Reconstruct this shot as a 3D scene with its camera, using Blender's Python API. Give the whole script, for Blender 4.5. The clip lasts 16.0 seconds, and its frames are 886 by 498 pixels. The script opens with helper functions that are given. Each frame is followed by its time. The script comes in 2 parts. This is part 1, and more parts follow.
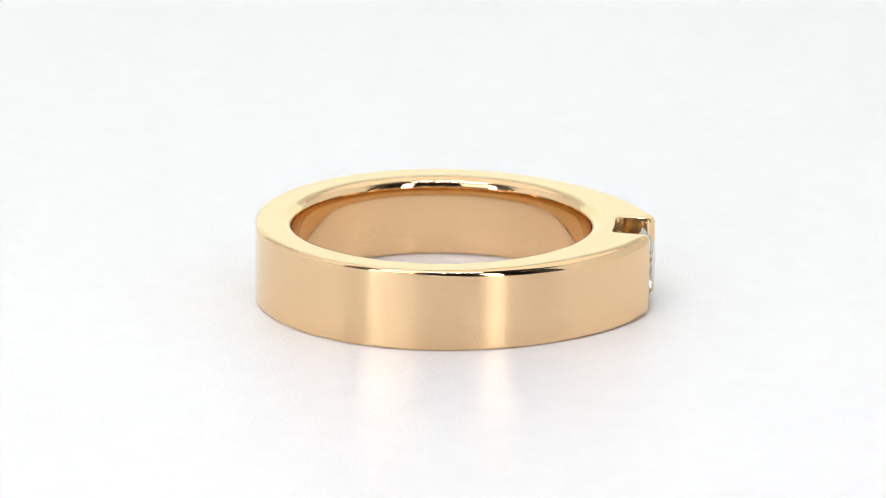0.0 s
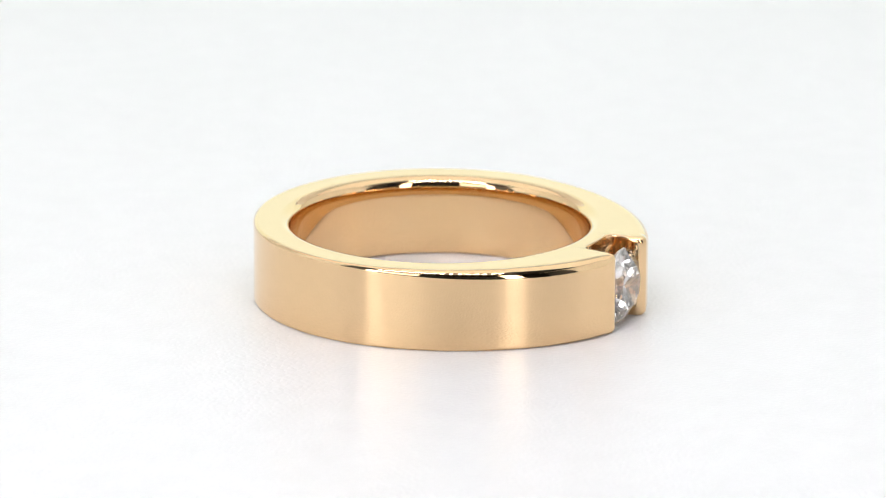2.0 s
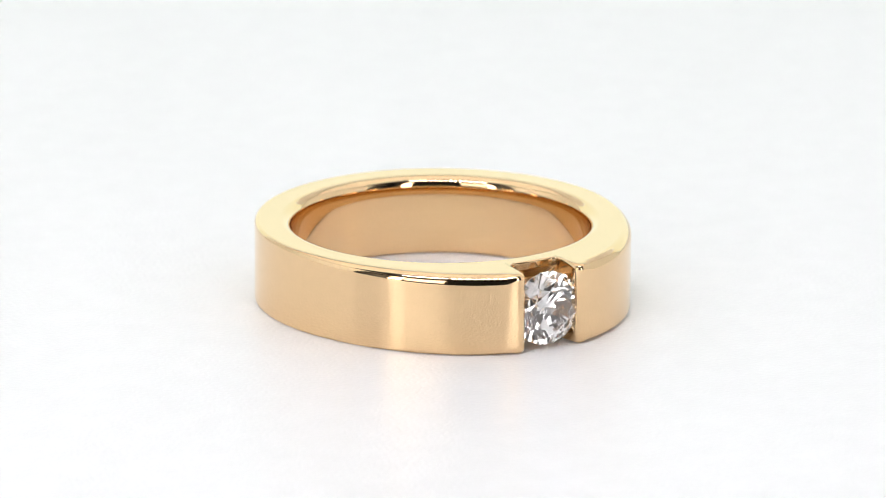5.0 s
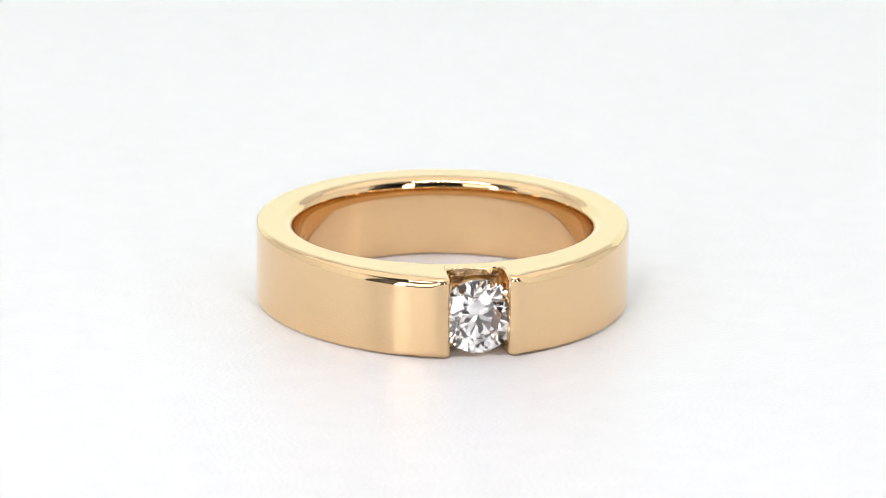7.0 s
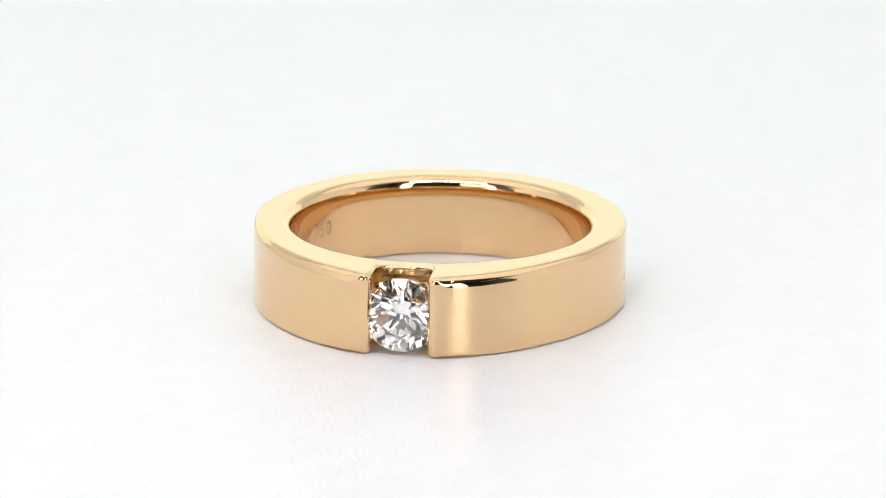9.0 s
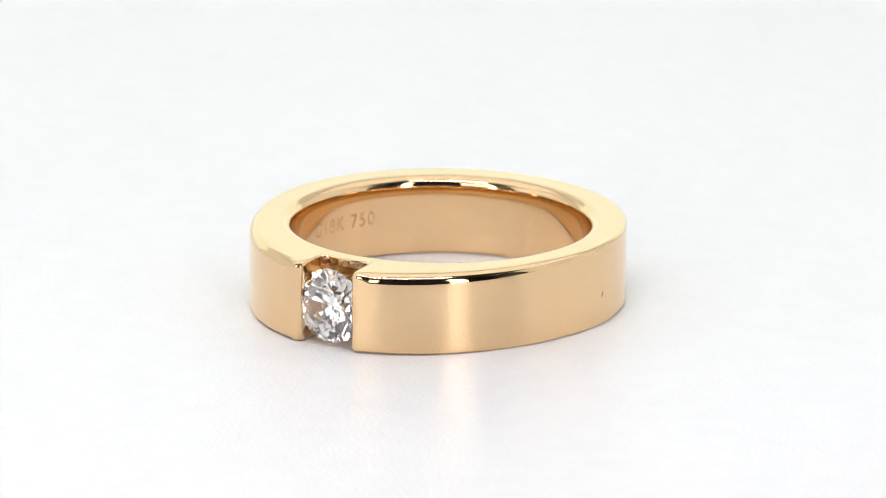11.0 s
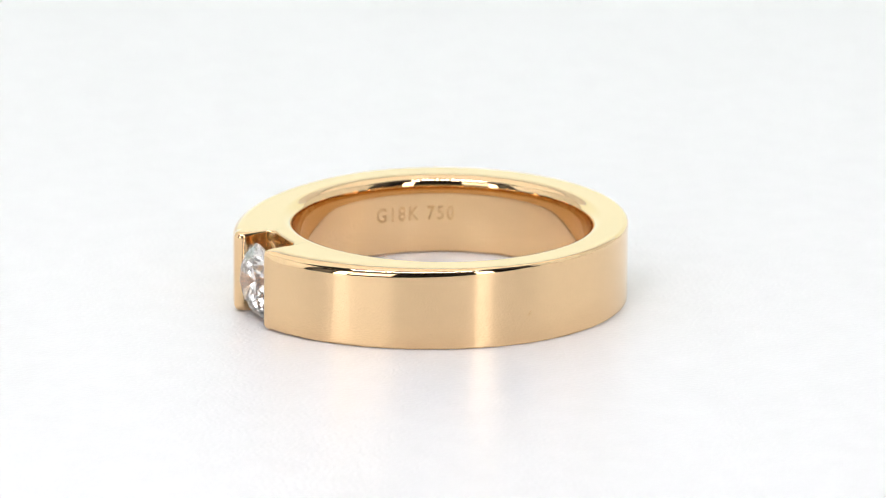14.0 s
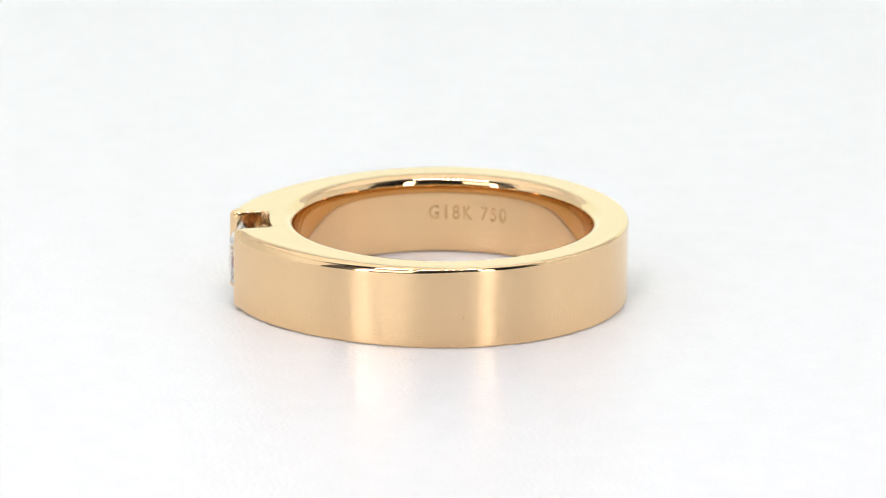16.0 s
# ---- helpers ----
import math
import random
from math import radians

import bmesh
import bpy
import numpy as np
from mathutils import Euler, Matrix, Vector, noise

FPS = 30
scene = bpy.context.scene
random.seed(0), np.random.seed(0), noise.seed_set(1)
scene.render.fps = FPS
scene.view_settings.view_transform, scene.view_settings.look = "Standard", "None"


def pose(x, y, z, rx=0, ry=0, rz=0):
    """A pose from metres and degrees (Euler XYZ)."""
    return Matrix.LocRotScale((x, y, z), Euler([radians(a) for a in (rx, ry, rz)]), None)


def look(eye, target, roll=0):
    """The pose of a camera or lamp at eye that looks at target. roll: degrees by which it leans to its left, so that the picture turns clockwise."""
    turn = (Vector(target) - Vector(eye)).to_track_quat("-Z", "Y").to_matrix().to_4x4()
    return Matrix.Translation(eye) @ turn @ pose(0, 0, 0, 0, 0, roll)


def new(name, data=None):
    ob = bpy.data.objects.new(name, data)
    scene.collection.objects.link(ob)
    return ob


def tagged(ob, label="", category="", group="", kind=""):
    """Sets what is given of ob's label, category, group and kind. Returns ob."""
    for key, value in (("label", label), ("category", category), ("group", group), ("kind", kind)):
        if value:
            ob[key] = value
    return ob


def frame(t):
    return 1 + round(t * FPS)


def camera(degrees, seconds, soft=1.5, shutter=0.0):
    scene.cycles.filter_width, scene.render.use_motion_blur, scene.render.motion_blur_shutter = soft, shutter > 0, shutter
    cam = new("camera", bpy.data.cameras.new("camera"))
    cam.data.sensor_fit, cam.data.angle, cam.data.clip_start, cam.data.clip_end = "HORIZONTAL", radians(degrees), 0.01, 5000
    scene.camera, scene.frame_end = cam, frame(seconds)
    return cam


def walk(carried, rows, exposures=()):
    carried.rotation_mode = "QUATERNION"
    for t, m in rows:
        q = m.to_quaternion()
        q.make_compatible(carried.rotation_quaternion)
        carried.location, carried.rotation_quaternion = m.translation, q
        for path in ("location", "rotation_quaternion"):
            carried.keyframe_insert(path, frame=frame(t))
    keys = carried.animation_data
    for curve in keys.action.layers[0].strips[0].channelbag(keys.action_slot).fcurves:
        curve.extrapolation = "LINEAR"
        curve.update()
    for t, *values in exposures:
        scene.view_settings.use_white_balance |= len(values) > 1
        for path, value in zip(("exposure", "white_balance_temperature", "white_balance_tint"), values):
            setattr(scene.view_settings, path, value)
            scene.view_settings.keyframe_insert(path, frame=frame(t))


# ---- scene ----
cam = camera(7.21, 16.0, soft=1.0)
MM = 0.001
EYE_DISTANCE, EYE_RISE, EYE_ROLL = 0.400, 16.4, 0.35
AIM = Vector((0.10 * MM, 0.0, 2.78 * MM))
EYE = AIM + EYE_DISTANCE * Vector((0, -math.cos(radians(EYE_RISE)), math.sin(radians(EYE_RISE))))
cam.data.dof.use_dof, cam.data.dof.focus_distance, cam.data.dof.aperture_fstop = True, 0.3895, 92.0
walk(cam, [(0.0, look(EYE, AIM, EYE_ROLL)), (16.0, look(EYE, AIM, EYE_ROLL))])

# ---- light: a dim room around a lit photo box ----
world = bpy.data.worlds.new("dim_room")
scene.world = world
world.use_nodes = True
world.node_tree.nodes["Background"].inputs[0].default_value = (0.9, 0.95, 1.0, 1)
world.node_tree.nodes["Background"].inputs[1].default_value = 0.02
scene.view_settings.exposure = 0.125
scene.cycles.max_bounces, scene.cycles.glossy_bounces, scene.cycles.transmission_bounces = 24, 16, 24

GLOW_TOP, GLOW_BACK, GLOW_PANEL, GLOW_BAR, GLOW_DIODE = 0.46, 1.08, 1.6, 4.7, 46.0


# ---- materials ----
def material(name, color, rough=0.5, metal=0.0, **more):
    m = bpy.data.materials.new(name)
    m.use_nodes = True
    b = m.node_tree.nodes["Principled BSDF"]
    b.inputs["Base Color"].default_value = (*color, 1)
    b.inputs["Roughness"].default_value = rough
    b.inputs["Metallic"].default_value = metal
    for key, value in more.items():
        b.inputs[key.replace("_", " ")].default_value = value
    return m


def node(m, kind, **values):
    n = m.node_tree.nodes.new(kind)
    for key, value in values.items():
        n.inputs[key.replace("_", " ")].default_value = value
    return n


def link(m, a, b):
    m.node_tree.links.new(a, b)


def ramp(m, source, stops):
    r = m.node_tree.nodes.new("ShaderNodeValToRGB")
    r.color_ramp.elements[0].position, r.color_ramp.elements[0].color = stops[0][0], (*stops[0][1], 1)
    r.color_ramp.elements[1].position, r.color_ramp.elements[1].color = stops[1][0], (*stops[1][1], 1)
    link(m, source, r.inputs[0])
    return r.outputs[0]


def gold_material(name, color, rough):
    """Polished gold with faint polishing waves and hairline scratches."""
    m = material(name, color, rough, 1.0)
    b = m.node_tree.nodes["Principled BSDF"]
    co = m.node_tree.nodes.new("ShaderNodeTexCoord")
    fine = node(m, "ShaderNodeTexNoise", Scale=2600.0, Detail=3.0)
    wide = node(m, "ShaderNodeTexNoise", Scale=240.0, Detail=2.0)
    link(m, co.outputs["Object"], fine.inputs["Vector"])
    link(m, co.outputs["Object"], wide.inputs["Vector"])
    tone = ramp(m, wide.outputs["Fac"], ((0.3, tuple(c * 0.985 for c in color)), (0.7, color)))
    link(m, tone, b.inputs["Base Color"])
    link(m, ramp(m, fine.outputs["Fac"], ((0.3, (rough * 0.8,) * 3), (0.75, (rough * 1.3,) * 3))), b.inputs["Roughness"])
    bump = node(m, "ShaderNodeBump", Strength=0.05, Distance=2e-6)
    link(m, fine.outputs["Fac"], bump.inputs["Height"])
    link(m, bump.outputs["Normal"], b.inputs["Normal"])
    return m


def leather_material(name, color):
    """White leatherette: small cells, fine wrinkles and a soft sheen."""
    m = material(name, color, 0.32)
    b = m.node_tree.nodes["Principled BSDF"]
    co = m.node_tree.nodes.new("ShaderNodeTexCoord")
    bend = node(m, "ShaderNodeTexNoise", Scale=900.0, Detail=2.0)
    link(m, co.outputs["Object"], bend.inputs["Vector"])
    mix = m.node_tree.nodes.new("ShaderNodeMix")
    mix.data_type = "VECTOR"
    mix.inputs[0].default_value = 0.0004
    link(m, co.outputs["Object"], mix.inputs[4])
    link(m, bend.outputs["Color"], mix.inputs[5])
    cells = node(m, "ShaderNodeTexVoronoi", Scale=2200.0)
    cells.feature = "DISTANCE_TO_EDGE"
    link(m, mix.outputs[1], cells.inputs["Vector"])
    wide = node(m, "ShaderNodeTexNoise", Scale=500.0, Detail=4.0)
    link(m, co.outputs["Object"], wide.inputs["Vector"])
    tone = ramp(m, wide.outputs["Fac"], ((0.3, tuple(c * 0.97 for c in color)), (0.7, color)))
    link(m, tone, b.inputs["Base Color"])
    add = m.node_tree.nodes.new("ShaderNodeMath")
    add.operation = "MULTIPLY_ADD"
    add.inputs[1].default_value = 1.2
    link(m, ramp(m, cells.outputs["Distance"], ((0.0, (0, 0, 0)), (0.45, (1, 1, 1)))), add.inputs[0])
    link(m, wide.outputs["Fac"], add.inputs[2])
    # the soft body shows little of the grain, the glossy top coat shows all of it
    for deep, socket in ((0.9e-5, "Normal"), (8.0e-5, "Coat Normal")):
        bump = node(m, "ShaderNodeBump", Strength=1.0, Distance=deep)
        link(m, add.outputs[0], bump.inputs["Height"])
        link(m, bump.outputs["Normal"], b.inputs[socket])
    b.inputs["Specular IOR Level"].default_value = 0.2
    b.inputs["Coat Weight"].default_value, b.inputs["Coat Roughness"].default_value = 0.36, 0.28
    return m


def glowing(name, color, strength, base=0.8):
    m = material(name, (base, base, base), 0.6)
    b = m.node_tree.nodes["Principled BSDF"]
    b.inputs["Emission Color"].default_value = (*color, 1)
    b.inputs["Emission Strength"].default_value = strength
    return m


def diamond_material():
    m = bpy.data.materials.new("diamond")
    m.use_nodes = True
    nt = m.node_tree
    nt.nodes.remove(nt.nodes["Principled BSDF"])
    g = node(m, "ShaderNodeBsdfGlass", Color=(1.0, 1.0, 1.0, 1), Roughness=0.0, IOR=2.42)
    link(m, g.outputs[0], nt.nodes["Material Output"].inputs[0])
    return m


GOLD = gold_material("polished_yellow_gold", (0.825, 0.594, 0.342), 0.045)
ENGRAVED = gold_material("engraved_gold", (0.66, 0.46, 0.25), 0.4)
DIAMOND = diamond_material()
LEATHER = leather_material("white_leatherette", (0.815, 0.808, 0.83))
BOARD = leather_material("white_board", (0.85, 0.85, 0.85))
DARK = material("black_plastic", (0.02, 0.02, 0.022), 0.5)
TOP_GLOW = glowing("ceiling_diffuser", (1.0, 0.98, 0.95), GLOW_TOP)
BACK_GLOW = glowing("back_diffuser", (0.87, 1.0, 0.91), GLOW_BACK, 0.1)
BAR_GLOW = glowing("light_bar", (1.0, 0.97, 0.98), GLOW_BAR)
PANEL_GLOW = glowing("front_panel", (1.0, 0.98, 0.95), GLOW_PANEL)
DIODE_GLOW = glowing("diode", (1.0, 0.98, 1.0), GLOW_DIODE)


def mesh_of(name, bm, mat, smooth=None):
    me = bpy.data.meshes.new(name)
    bmesh.ops.recalc_face_normals(bm, faces=bm.faces)
    bm.to_mesh(me)
    bm.free()
    me.materials.append(mat)
    if smooth is not None:
        me.shade_smooth()
        me.set_sharp_from_angle(angle=radians(smooth))
        for f in me.polygons:
            if abs(f.normal.z) > 0.99999:
                f.use_smooth = False
    return me


def part(name, bm, mat, parent, label="", smooth=None, m=None):
    ob = new(name, mesh_of(name, bm, mat, smooth))
    ob.parent = parent
    if m is not None:
        ob.matrix_basis = m
    return tagged(ob, label)


def block(sx, sy, sz, bevel=0.0, at=(0, 0, 0)):
    bm = bmesh.new()
    bmesh.ops.create_cube(bm, size=1.0)
    bmesh.ops.scale(bm, vec=(sx, sy, sz), verts=bm.verts)
    if bevel:
        bmesh.ops.bevel(bm, geom=bm.edges[:], offset=bevel, segments=2, affect="EDGES", profile=0.5)
    bmesh.ops.translate(bm, vec=at, verts=bm.verts)
    return bm


# ---- the photo box ----
BOX_HALF, BOX_FRONT, BOX_BACK, BOX_TOP, WALL = 0.20, -0.20, 0.20, 0.22, 0.006
BASE = -0.014


def photo_box():
    box = tagged(new("photo_box"), "white photo light box with an open front", "light box", kind="structure")
    deep = BOX_BACK - BOX_FRONT
    mid = (BOX_BACK + BOX_FRONT) / 2
    high = BOX_TOP - BASE
    for side in (-1, 1):
        part("side_panel", block(WALL, deep, high, 0.001, (side * (BOX_HALF + WALL / 2), mid, BASE + high / 2)), BOARD, box)
    part("back_panel", block(2 * BOX_HALF + 2 * WALL, WALL, high, 0.001, (0, BOX_BACK + WALL / 2 + 0.001, BASE + high / 2)), BOARD, box)
    part("back_diffuser", block(2 * BOX_HALF - 0.02, 0.004, 0.09, 0.001, (0, BOX_BACK - 0.004, 0.062)), BACK_GLOW, box, "glowing cool white diffuser")
    part("roof_panel", block(2 * BOX_HALF + 2 * WALL, deep, WALL, 0.001, (0, mid, BOX_TOP + WALL / 2 + 0.001)), BOARD, box)
    part("roof_diffuser", block(2 * BOX_HALF - 0.02, 0.23, 0.004, 0.001, (0, 0.075, BOX_TOP - 0.004)), TOP_GLOW, box, "glowing white ceiling diffuser")
    # dark board along the front of the roof with a row of narrow diode lenses
    board = part("lamp_board", block(2 * BOX_HALF - 0.004, 0.155, 0.006, 0.001, (0, BOX_FRONT + 0.080, BOX_TOP - 0.004)), DARK, box, "black lamp board")
    me = mesh_of("lens", block(0.0040, 0.022, 0.004, 0.0008), DIODE_GLOW)
    for i in range(17):
        d = new("lens", me)
        d.parent = board
        d.location = (-0.110 + i * 0.0110, BOX_FRONT + 0.100, BOX_TOP - 0.0085)
    part("light_panel", block(0.085, 0.006, 0.125, 0.002, (-0.100, BOX_FRONT + 0.004, 0.0925)), PANEL_GLOW, box, "glowing white front panel")
    for side in (-1, 1):
        part("side_post", block(0.004, 0.085, 0.19, 0.001, (side * (BOX_HALF - 0.0035), BOX_FRONT + 0.046, 0.105)), DARK, box, "black front post")
        part("light_bar", block(0.034, 0.008, 0.155, 0.002, (-0.166 if side < 0 else 0.100, BOX_FRONT + 0.006, 0.0875)), BAR_GLOW, box, "upright glowing light bar")
    return box


photo_box()

# table that carries the box, and an added black enclosure round it
table = tagged(new("tabletop", mesh_of("tabletop", block(1.1, 1.1, 0.03, 0.003, (0, 0, BASE - 0.015)), BOARD)), "white table top under the light box", "table", kind="structure")


SURROUND = material("black_surround", (0.05, 0.05, 0.052), 0.9)


def dark_surround():
    """Unseen black enclosure round the table, added to stand in for the dark room."""
    for name, sx, sy, sz, at in (("ceiling", 1.1, 1.1, 0.02, (0, 0, 0.56)),
                                 ("wall_north", 1.06, 0.02, 0.60, (0, 0.54, 0.25)), ("wall_south", 1.06, 0.02, 0.60, (0, -0.54, 0.25)),
                                 ("wall_east", 0.02, 1.1, 0.60, (0.54, 0, 0.25)), ("wall_west", 0.02, 1.1, 0.60, (-0.54, 0, 0.25))):
        tagged(new(name, mesh_of(name, block(sx, sy, sz, 0, at), SURROUND)), "black enclosure added out of view for the dark room", "studio", kind="structure")


dark_surround()


# ---- the turntable ----
def turntable():
    bm = bmesh.new()
    n = 128
    profile = [(0.1185, -0.0034), (0.1195, -0.0030), (0.1195, -0.0012), (0.1191, -0.0004), (0.1185, 0.0)]
    rings = [[bm.verts.new((r * math.cos(2 * math.pi * i / n), r * math.sin(2 * math.pi * i / n), z)) for i in range(n)] for r, z in profile]
    for a, b in zip(rings, rings[1:]):
        for i in range(n):
            bm.faces.new((a[i], a[(i + 1) % n], b[(i + 1) % n], b[i]))
    bm.faces.new(rings[0])
    bm.faces.new(rings[-1])
    ob = tagged(new("turntable"), "round turntable covered in white grained leatherette", "turntable")
    part("cover", bm, LEATHER, ob, "white grained leatherette cover", 35)
    base = bmesh.new()
    bmesh.ops.create_cone(base, cap_ends=True, segments=96, radius1=0.1195, radius2=0.1195, depth=0.010)
    bmesh.ops.translate(base, vec=(0, 0, BASE + 0.0055), verts=base.verts)
    part("platter", base, BOARD, ob, "white plastic platter", 35)
    return ob


# ---- the ring ----
R_BACK, HEAD_RISE = 10.57 * MM, 1.75 * MM     # outer radius of the shank, and how far the head stands out
WIDTH = 4.61 * MM
BORE_WALL, BORE_MID, RIM, RIM_DEEP = 8.474 * MM, 8.42 * MM, 0.67 * MM, 0.56 * MM    # comfort-fit bore and its rounded rim
RIM_TURN, EASE = radians(81), 0.72 * MM        # where the rim meets the wall, and the depth over which the wall straightens
GAP, BRIDGE, SEAT = 1.60 * MM, 9.88 * MM, 0.55 * MM    # half width of the stone's channel, its floor, and the hollow in it behind the stone
FILLET, HEAD_FILLET, LOW_FILLET, CHANNEL_FILLET = 0.22 * MM, 0.54 * MM, 0.11 * MM, 0.10 * MM
CORNER, INNER_CORNER = 0.43 * MM, 0.50 * MM


def outer_point(a):
    """Outer contour by the direction a of its normal, from the head at 0."""
    c, s = math.cos(a), math.sin(a)
    h = R_BACK + (HEAD_RISE * c ** 3 if c > 0 else 0)
    dh = -3 * HEAD_RISE * c * c * s if c > 0 else 0
    return Vector((h * s + dh * c, -(h * c - dh * s)))


def ring_outline():
    """Closed outline seen from above, head towards -y, running from one channel wall round the back to the other; with its angle on the bore."""
    # half outline at x > 0: channel floor, wall, rounded corner, contour
    half = []
    edge = math.asin((GAP - INNER_CORNER) / BRIDGE)
    for i in range(10):
        b = edge * i / 9
        half.append((BRIDGE * math.sin(b), -BRIDGE * math.cos(b)))
    for i in range(1, 6):                       # inner corner of the channel
        b = math.pi / 2 * i / 5
        half.append((GAP - INNER_CORNER * (1 - math.sin(b)), -BRIDGE * math.cos(edge) - INNER_CORNER * (1 - math.cos(b))))
    # where the contour leaves the wall: the corner circle touches both
    a = 0.0
    while outer_point(a).x - CORNER * math.sin(a) < GAP + CORNER:
        a += 0.002
    top = outer_point(a)
    normal = Vector((math.sin(a), -math.cos(a)))
    mid = top - normal * CORNER
    y0 = half[-1][1]
    for i in range(1, 8):
        half.append((GAP, y0 + (mid.y - y0) * i / 8))
    for i in range(9):                          # rounded outer corner
        b = -math.pi / 2 + (a + math.pi / 2) * i / 8
        half.append((mid.x + CORNER * math.sin(b), mid.y - CORNER * math.cos(b)))
    for i in range(1, 181):
        b = a + (math.pi - a) * i / 180
        p = outer_point(b)
        half.append((max(p.x, 0.0), p.y))
    n = len(half)
    wall_start, wall_end = 14, 14 + 8 + 9
    bore = []
    b0, b1 = math.asin(half[9][0] / BRIDGE), math.atan2(half[wall_end][0], -half[wall_end][1])
    for i, (x, y) in enumerate(half):
        if i <= 9:
            bore.append(math.atan2(x, -y))
        elif i <= wall_end:
            bore.append(b0 + (max(b1, b0 + 0.10) - b0) * math.sqrt((i - 9) / (wall_end - 9)))
        else:
            bore.append(bore[wall_end] + (math.pi - bore[wall_end]) * (i - wall_end) / (n - 1 - wall_end))
    pts = [Vector(p) for p in half] + [Vector((-x, y)) for x, y in half[-2:0:-1]]
    angles = bore + [-b for b in bore[-2:0:-1]]
    # rounding of the upper and lower edge: slight in the channel, generous towards the head
    soft, low = [], []
    for i in range(n):
        k = min(max((i - wall_start) / 11, 0.0), 1.0)
        k = k * k * (3 - 2 * k)
        b = a + (math.pi - a) * max(i - wall_end, 0) / (n - 1 - wall_end)
        c = max(math.cos(b), 0.0)
        free = CORNER * 0.8 + 0.06 * MM * max(i - wall_end, 0)
        rim = min(FILLET + HEAD_FILLET * c * (1 - 0.45 * c ** 6), free)
        soft.append(CHANNEL_FILLET + (rim - CHANNEL_FILLET) * k)
        rim = min(LOW_FILLET + 0.85 * HEAD_FILLET * c ** 6, free)
        low.append(CHANNEL_FILLET + (rim - CHANNEL_FILLET) * k)
    hollow = [min(max((13 - i) / 4, 0.0), 1.0) for i in range(n)]
    return pts, angles, soft + soft[-2:0:-1], low + low[-2:0:-1], hollow + hollow[-2:0:-1]


def bore_radius(z):
    w = max(WIDTH - z - RIM_DEEP * (1 - math.cos(RIM_TURN)), 0.0)
    w = min(w, max(z - 0.35 * RIM_DEEP * (1 - math.cos(RIM_TURN)), 0.0))
    return BORE_MID + (BORE_WALL - BORE_MID) * max(1 - w / EASE, 0.0) ** 2


def bore_profile():
    """Radius and height from the lower edge, which is only broken, up to the generously rounded upper one."""
    def rim(share):
        turns = [RIM_TURN * i / 14 for i in range(15)]
        arc = [(BORE_WALL + share * RIM * (math.sin(RIM_TURN) - math.sin(b)), share * RIM_DEEP * (1 - math.cos(b))) for b in turns]
        return [(arc[0][0] + 0.05 * MM, 0.0)] + arc
    low, high = rim(0.35), rim(1.0)
    start, end = low[-1][1], WIDTH - high[-1][1]
    mids = [start + (end - start) * (i + 1) / 32 for i in range(31)]
    return low + [(bore_radius(z), z) for z in mids] + [(r, WIDTH - z) for r, z in reversed(high)]


def band_mesh():
    pts, angles, soft, soft_low, hollow = ring_outline()
    n = len(pts)
    inward = []
    for i in range(n):
        d = (pts[(i + 1) % n] - pts[i - 1]).normalized()
        inward.append(Vector((-d.y, d.x)))
    bm = bmesh.new()
    steps = 8
    # (share of the fillet inward, share of the fillet up, rest up)
    low = [(1 + 0.1, 0.0, 0.0)]
    for i in range(steps + 1):
        b = math.pi / 2 * i / steps
        low.append((1 - math.sin(b), 1 - math.cos(b), 0.0))
    mids = [(0.0, 1.0, u) for u in (0.01, 0.08, 0.12, 0.16, 0.2, 0.25, 0.3, 0.4, 0.5)]
    half_levels = low + mids
    levels = [(o, f, u, False) for o, f, u in half_levels] + [(o, f, u, True) for o, f, u in reversed(half_levels[:-1])]
    outer = []
    for off, up, rest, mirrored in levels:
        row = []
        for p, v, f, deep in zip(pts, inward, soft if mirrored else soft_low, hollow):
            z = f * up + (WIDTH / 2 - f) * rest * 2
            p = p + v * SEAT * deep * min(max((rest - 0.08) / 0.17, 0.0), 1.0) ** 0.6
            row.append(bm.verts.new((p.x + v.x * f * off, p.y + v.y * f * off, WIDTH - z if mirrored else z)))
        outer.append(row)
    inner = []
    for r, z in bore_profile():
        inner.append([bm.verts.new((r * math.sin(a), -r * math.cos(a), z)) for a in angles])
    for stack in (outer, inner):
        for a, b in zip(stack, stack[1:]):
            for i in range(n):
                bm.faces.new((a[i], a[(i + 1) % n], b[(i + 1) % n], b[i]))
    for a, b in ((outer[0], inner[0]), (outer[-1], inner[-1])):
        for i in range(n):
            bm.faces.new((a[i], a[(i + 1) % n], b[(i + 1) % n], b[i]))
    return bm


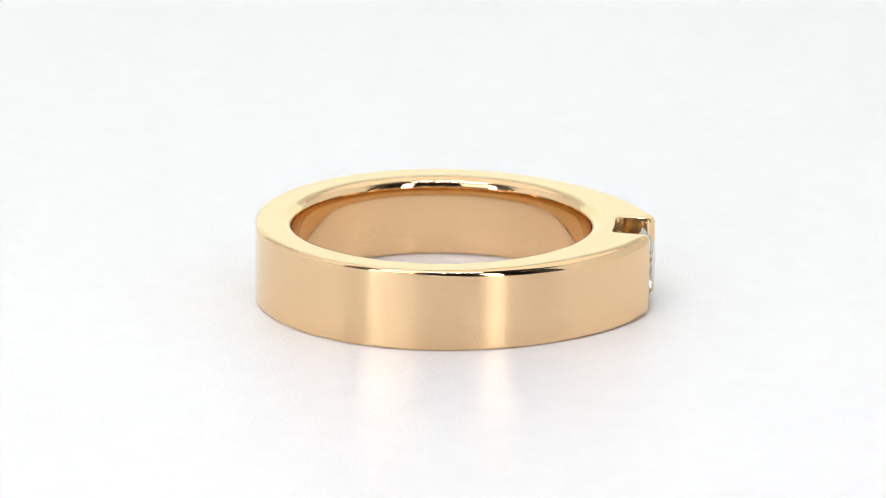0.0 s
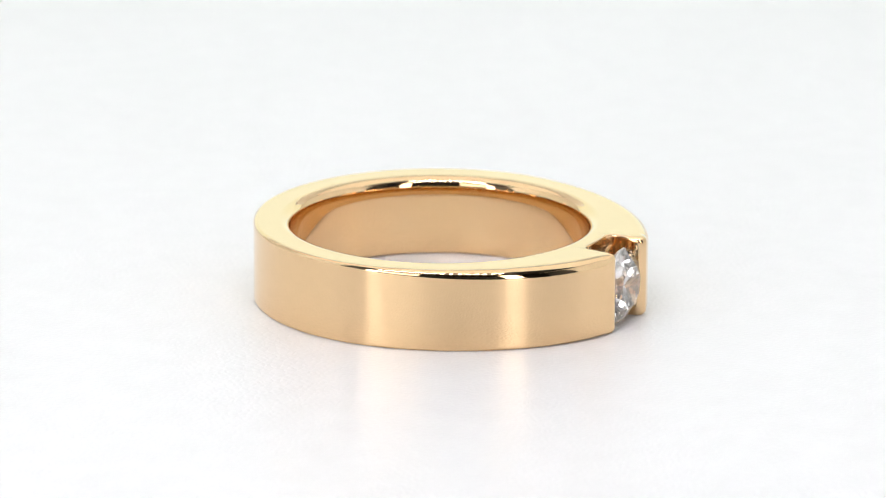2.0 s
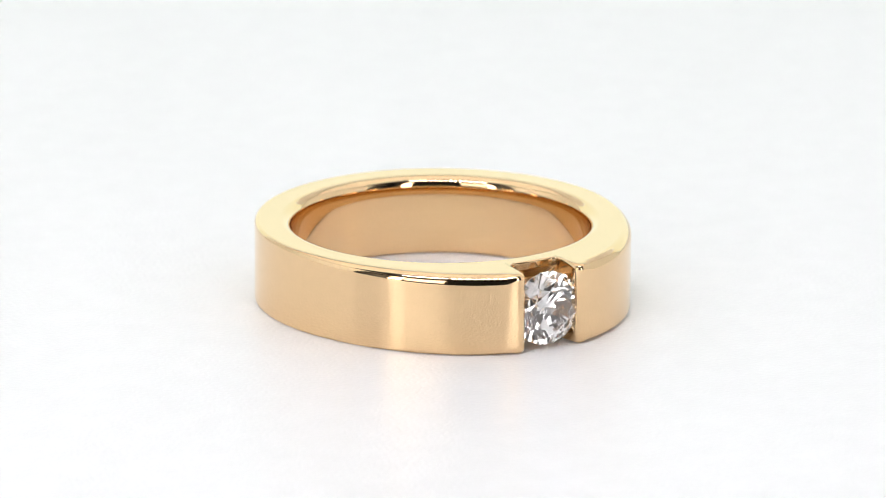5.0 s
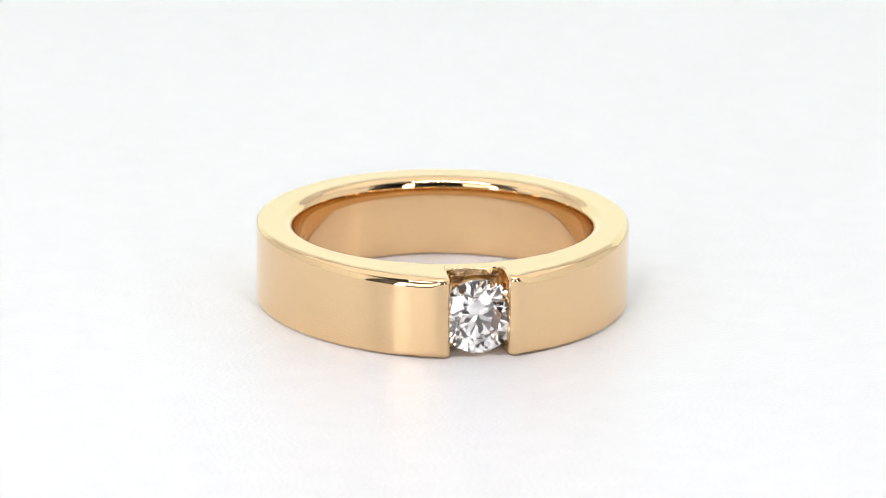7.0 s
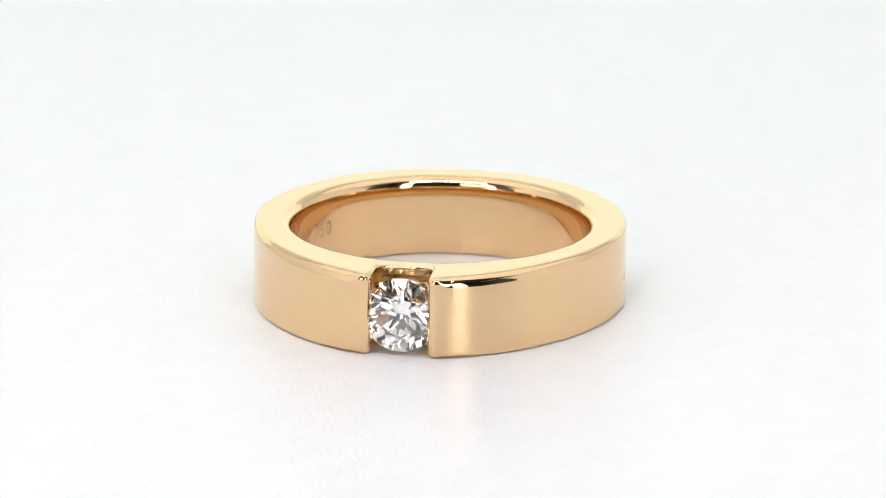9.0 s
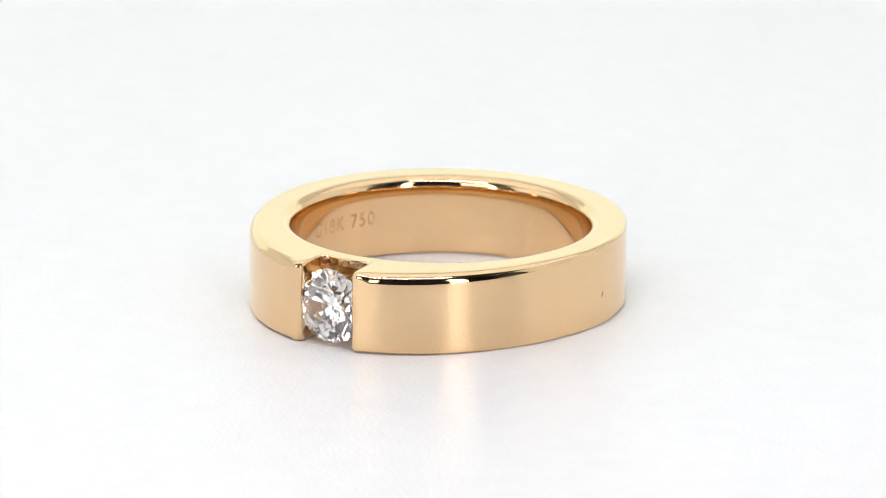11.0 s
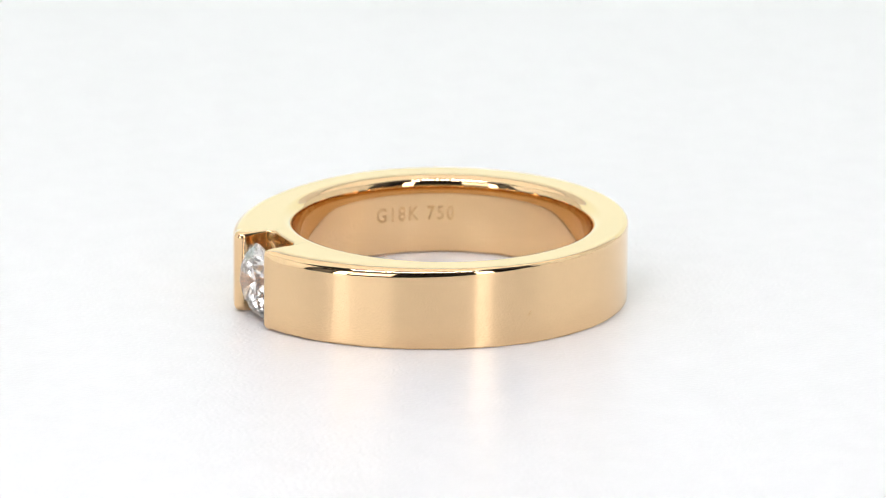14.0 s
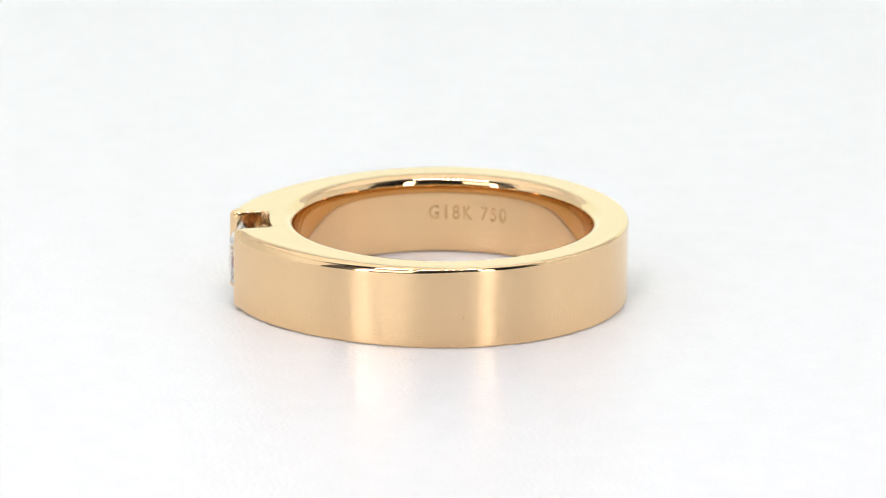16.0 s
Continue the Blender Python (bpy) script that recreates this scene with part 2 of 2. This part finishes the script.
def brilliant(radius):
    """Round brilliant cut: table, star, kite, upper and lower girdle and pavilion facets; table towards +z, girdle at 0."""
    bm = bmesh.new()
    crown, pavilion, girdle = math.tan(radians(34.5)), math.tan(radians(40.8)), 0.02
    lean = math.cos(math.pi / 8)
    table_r, kite_r, low_r = 0.56 * radius, 0.76 * radius, 0.22 * radius
    table_z = girdle * radius + (radius - table_r) * crown
    kite_z = girdle * radius + (radius - kite_r * lean) * crown
    low_z = -girdle * radius - (radius - low_r * lean) * pavilion
    culet = -girdle * radius - radius * pavilion
    girdle *= radius
    ang = [math.pi * i / 8 for i in range(16)]
    at = lambda r, a, z: bm.verts.new((r * math.cos(a), r * math.sin(a), z))
    tab = [at(table_r, ang[2 * i], table_z) for i in range(8)]
    kite = [at(kite_r, ang[2 * i + 1], kite_z) for i in range(8)]
    top = [at(radius, a, girdle) for a in ang]
    low = [at(radius, a, -girdle) for a in ang]
    pav = [at(low_r, ang[2 * i + 1], low_z) for i in range(8)]
    tip = bm.verts.new((0, 0, culet))
    bm.faces.new(tab)
    for i in range(8):
        j = (i + 1) % 8
        bm.faces.new((tab[i], tab[j], kite[i]))                               # star
        bm.faces.new((tab[i], kite[i - 1], top[2 * i]))                        # kite halves
        bm.faces.new((tab[i], top[2 * i], kite[i]))
        bm.faces.new((kite[i], top[2 * i], top[2 * i + 1]))                    # upper girdle
        bm.faces.new((kite[i], top[2 * i + 1], top[(2 * i + 2) % 16]))
        bm.faces.new((pav[i], low[2 * i + 1], low[2 * i]))                     # lower girdle
        bm.faces.new((pav[i], low[(2 * i + 2) % 16], low[2 * i + 1]))
        bm.faces.new((tip, pav[i], low[2 * i]))                                # pavilion mains
        bm.faces.new((tip, low[2 * i], pav[i - 1]))
    for i in range(16):
        j = (i + 1) % 16
        bm.faces.new((top[i], low[i], low[j], top[j]))
    bmesh.ops.triangulate(bm, faces=[f for f in bm.faces if len(f.verts) == 8])
    return bm


def hallmark_mesh(words, size, height, centre):
    """The stamped words bent round the bore, centre degrees from +x."""
    curve = bpy.data.curves.new("words", "FONT")
    curve.body, curve.size, curve.align_x, curve.align_y = words, size, "CENTER", "CENTER"
    curve.extrude, curve.offset = 0.004 * MM, 0.02 * MM
    curve.space_character = 1.27
    ob = new("words", curve)
    me = bpy.data.meshes.new_from_object(ob.evaluated_get(bpy.context.evaluated_depsgraph_get()))
    bpy.data.objects.remove(ob)
    bm = bmesh.new()
    bm.from_mesh(me)
    bpy.data.meshes.remove(me)
    bmesh.ops.triangulate(bm, faces=bm.faces)
    bmesh.ops.subdivide_edges(bm, edges=[e for e in bm.edges if e.calc_length() > 0.25 * MM], cuts=2)
    for v in bm.verts:
        z = height + v.co.y
        r = bore_radius(z) - v.co.z + 0.001 * MM
        a = radians(centre) - 0.77 * v.co.x / BORE_MID
        v.co = (r * math.cos(a), r * math.sin(a), z)
    return bm


def build_ring():
    ring = tagged(new("ring"), "polished yellow gold ring with one round diamond on a turntable", "ring")
    part("band", band_mesh(), GOLD, ring, "wide polished yellow gold band", 50)
    stone_pose = pose(0, -11.42 * MM, WIDTH / 2 - 0.05 * MM, 90, 0, 0) @ pose(0, 0, 0, 0, 0, 11.25)
    part("diamond", brilliant(2.13 * MM), DIAMOND, ring, "clear round brilliant-cut diamond", None, stone_pose)
    part("hallmark", hallmark_mesh("G18K 750", 1.18 * MM, 2.38 * MM, 165.2), ENGRAVED, ring, "stamped hallmark lettering")
    # a small hooked nick in the polish
    a = radians(91.7)
    out = outer_point(a)
    bm = bmesh.new()
    rings = []
    for i in range(9):
        u = i / 8
        y, z = 0.16 * MM * u ** 3 - 0.10 * MM * max(0.35 - u, 0) ** 2 * 8, (-0.17 + 0.30 * u - 0.10 * max(u - 0.7, 0)) * MM
        w = 0.026 * MM * (0.35 + 0.65 * math.sin(math.pi * (0.15 + 0.8 * u)))
        rings.append([bm.verts.new((w * math.cos(math.pi * k / 3), y + w * math.sin(math.pi * k / 3), z)) for k in range(6)])
    for lower, upper in zip(rings, rings[1:]):
        for k in range(6):
            bm.faces.new((lower[k], lower[(k + 1) % 6], upper[(k + 1) % 6], upper[k]))
    bm.faces.new(rings[0])
    bm.faces.new(rings[-1])
    part("nick", bm, ENGRAVED, ring, "fine dark nick", 40, Matrix.Translation((out.x, out.y, 1.80 * MM)) @ pose(0, 0, 0, 0, 0, 91.7 - 90))
    return ring


disc = turntable()
ring = build_ring()


# ---- the turning ----
def motions():
    turn = [(t / 2, 84.3 - 10.6 * t / 2) for t in range(33)]
    # the ring creeps a little on the disc as it turns: millimetres across and in depth
    creep = {0: (0.0, -0.13), 0.5: (-0.02, -0.13), 1.5: (-0.08, -0.1), 3.5: (-0.11, 0.08), 4: (-0.1, 0.08), 6.5: (0.05, -0.15), 7: (0.07, -0.17), 7.5: (0.05, -0.17),
             9: (-0.06, -0.1), 12.5: (0.0, 0.1), 14.5: (0.06, 0.24), 16: (0.08, 0.34)}
    walk(ring, [(t, pose(x * MM, y * MM, 0.00002, 0, 0, 84.3 - 10.6 * t)) for t, (x, y) in creep.items()])
    walk(disc, [(t, pose(0, 0, 0, 0, 0, a)) for t, a in turn])


motions()
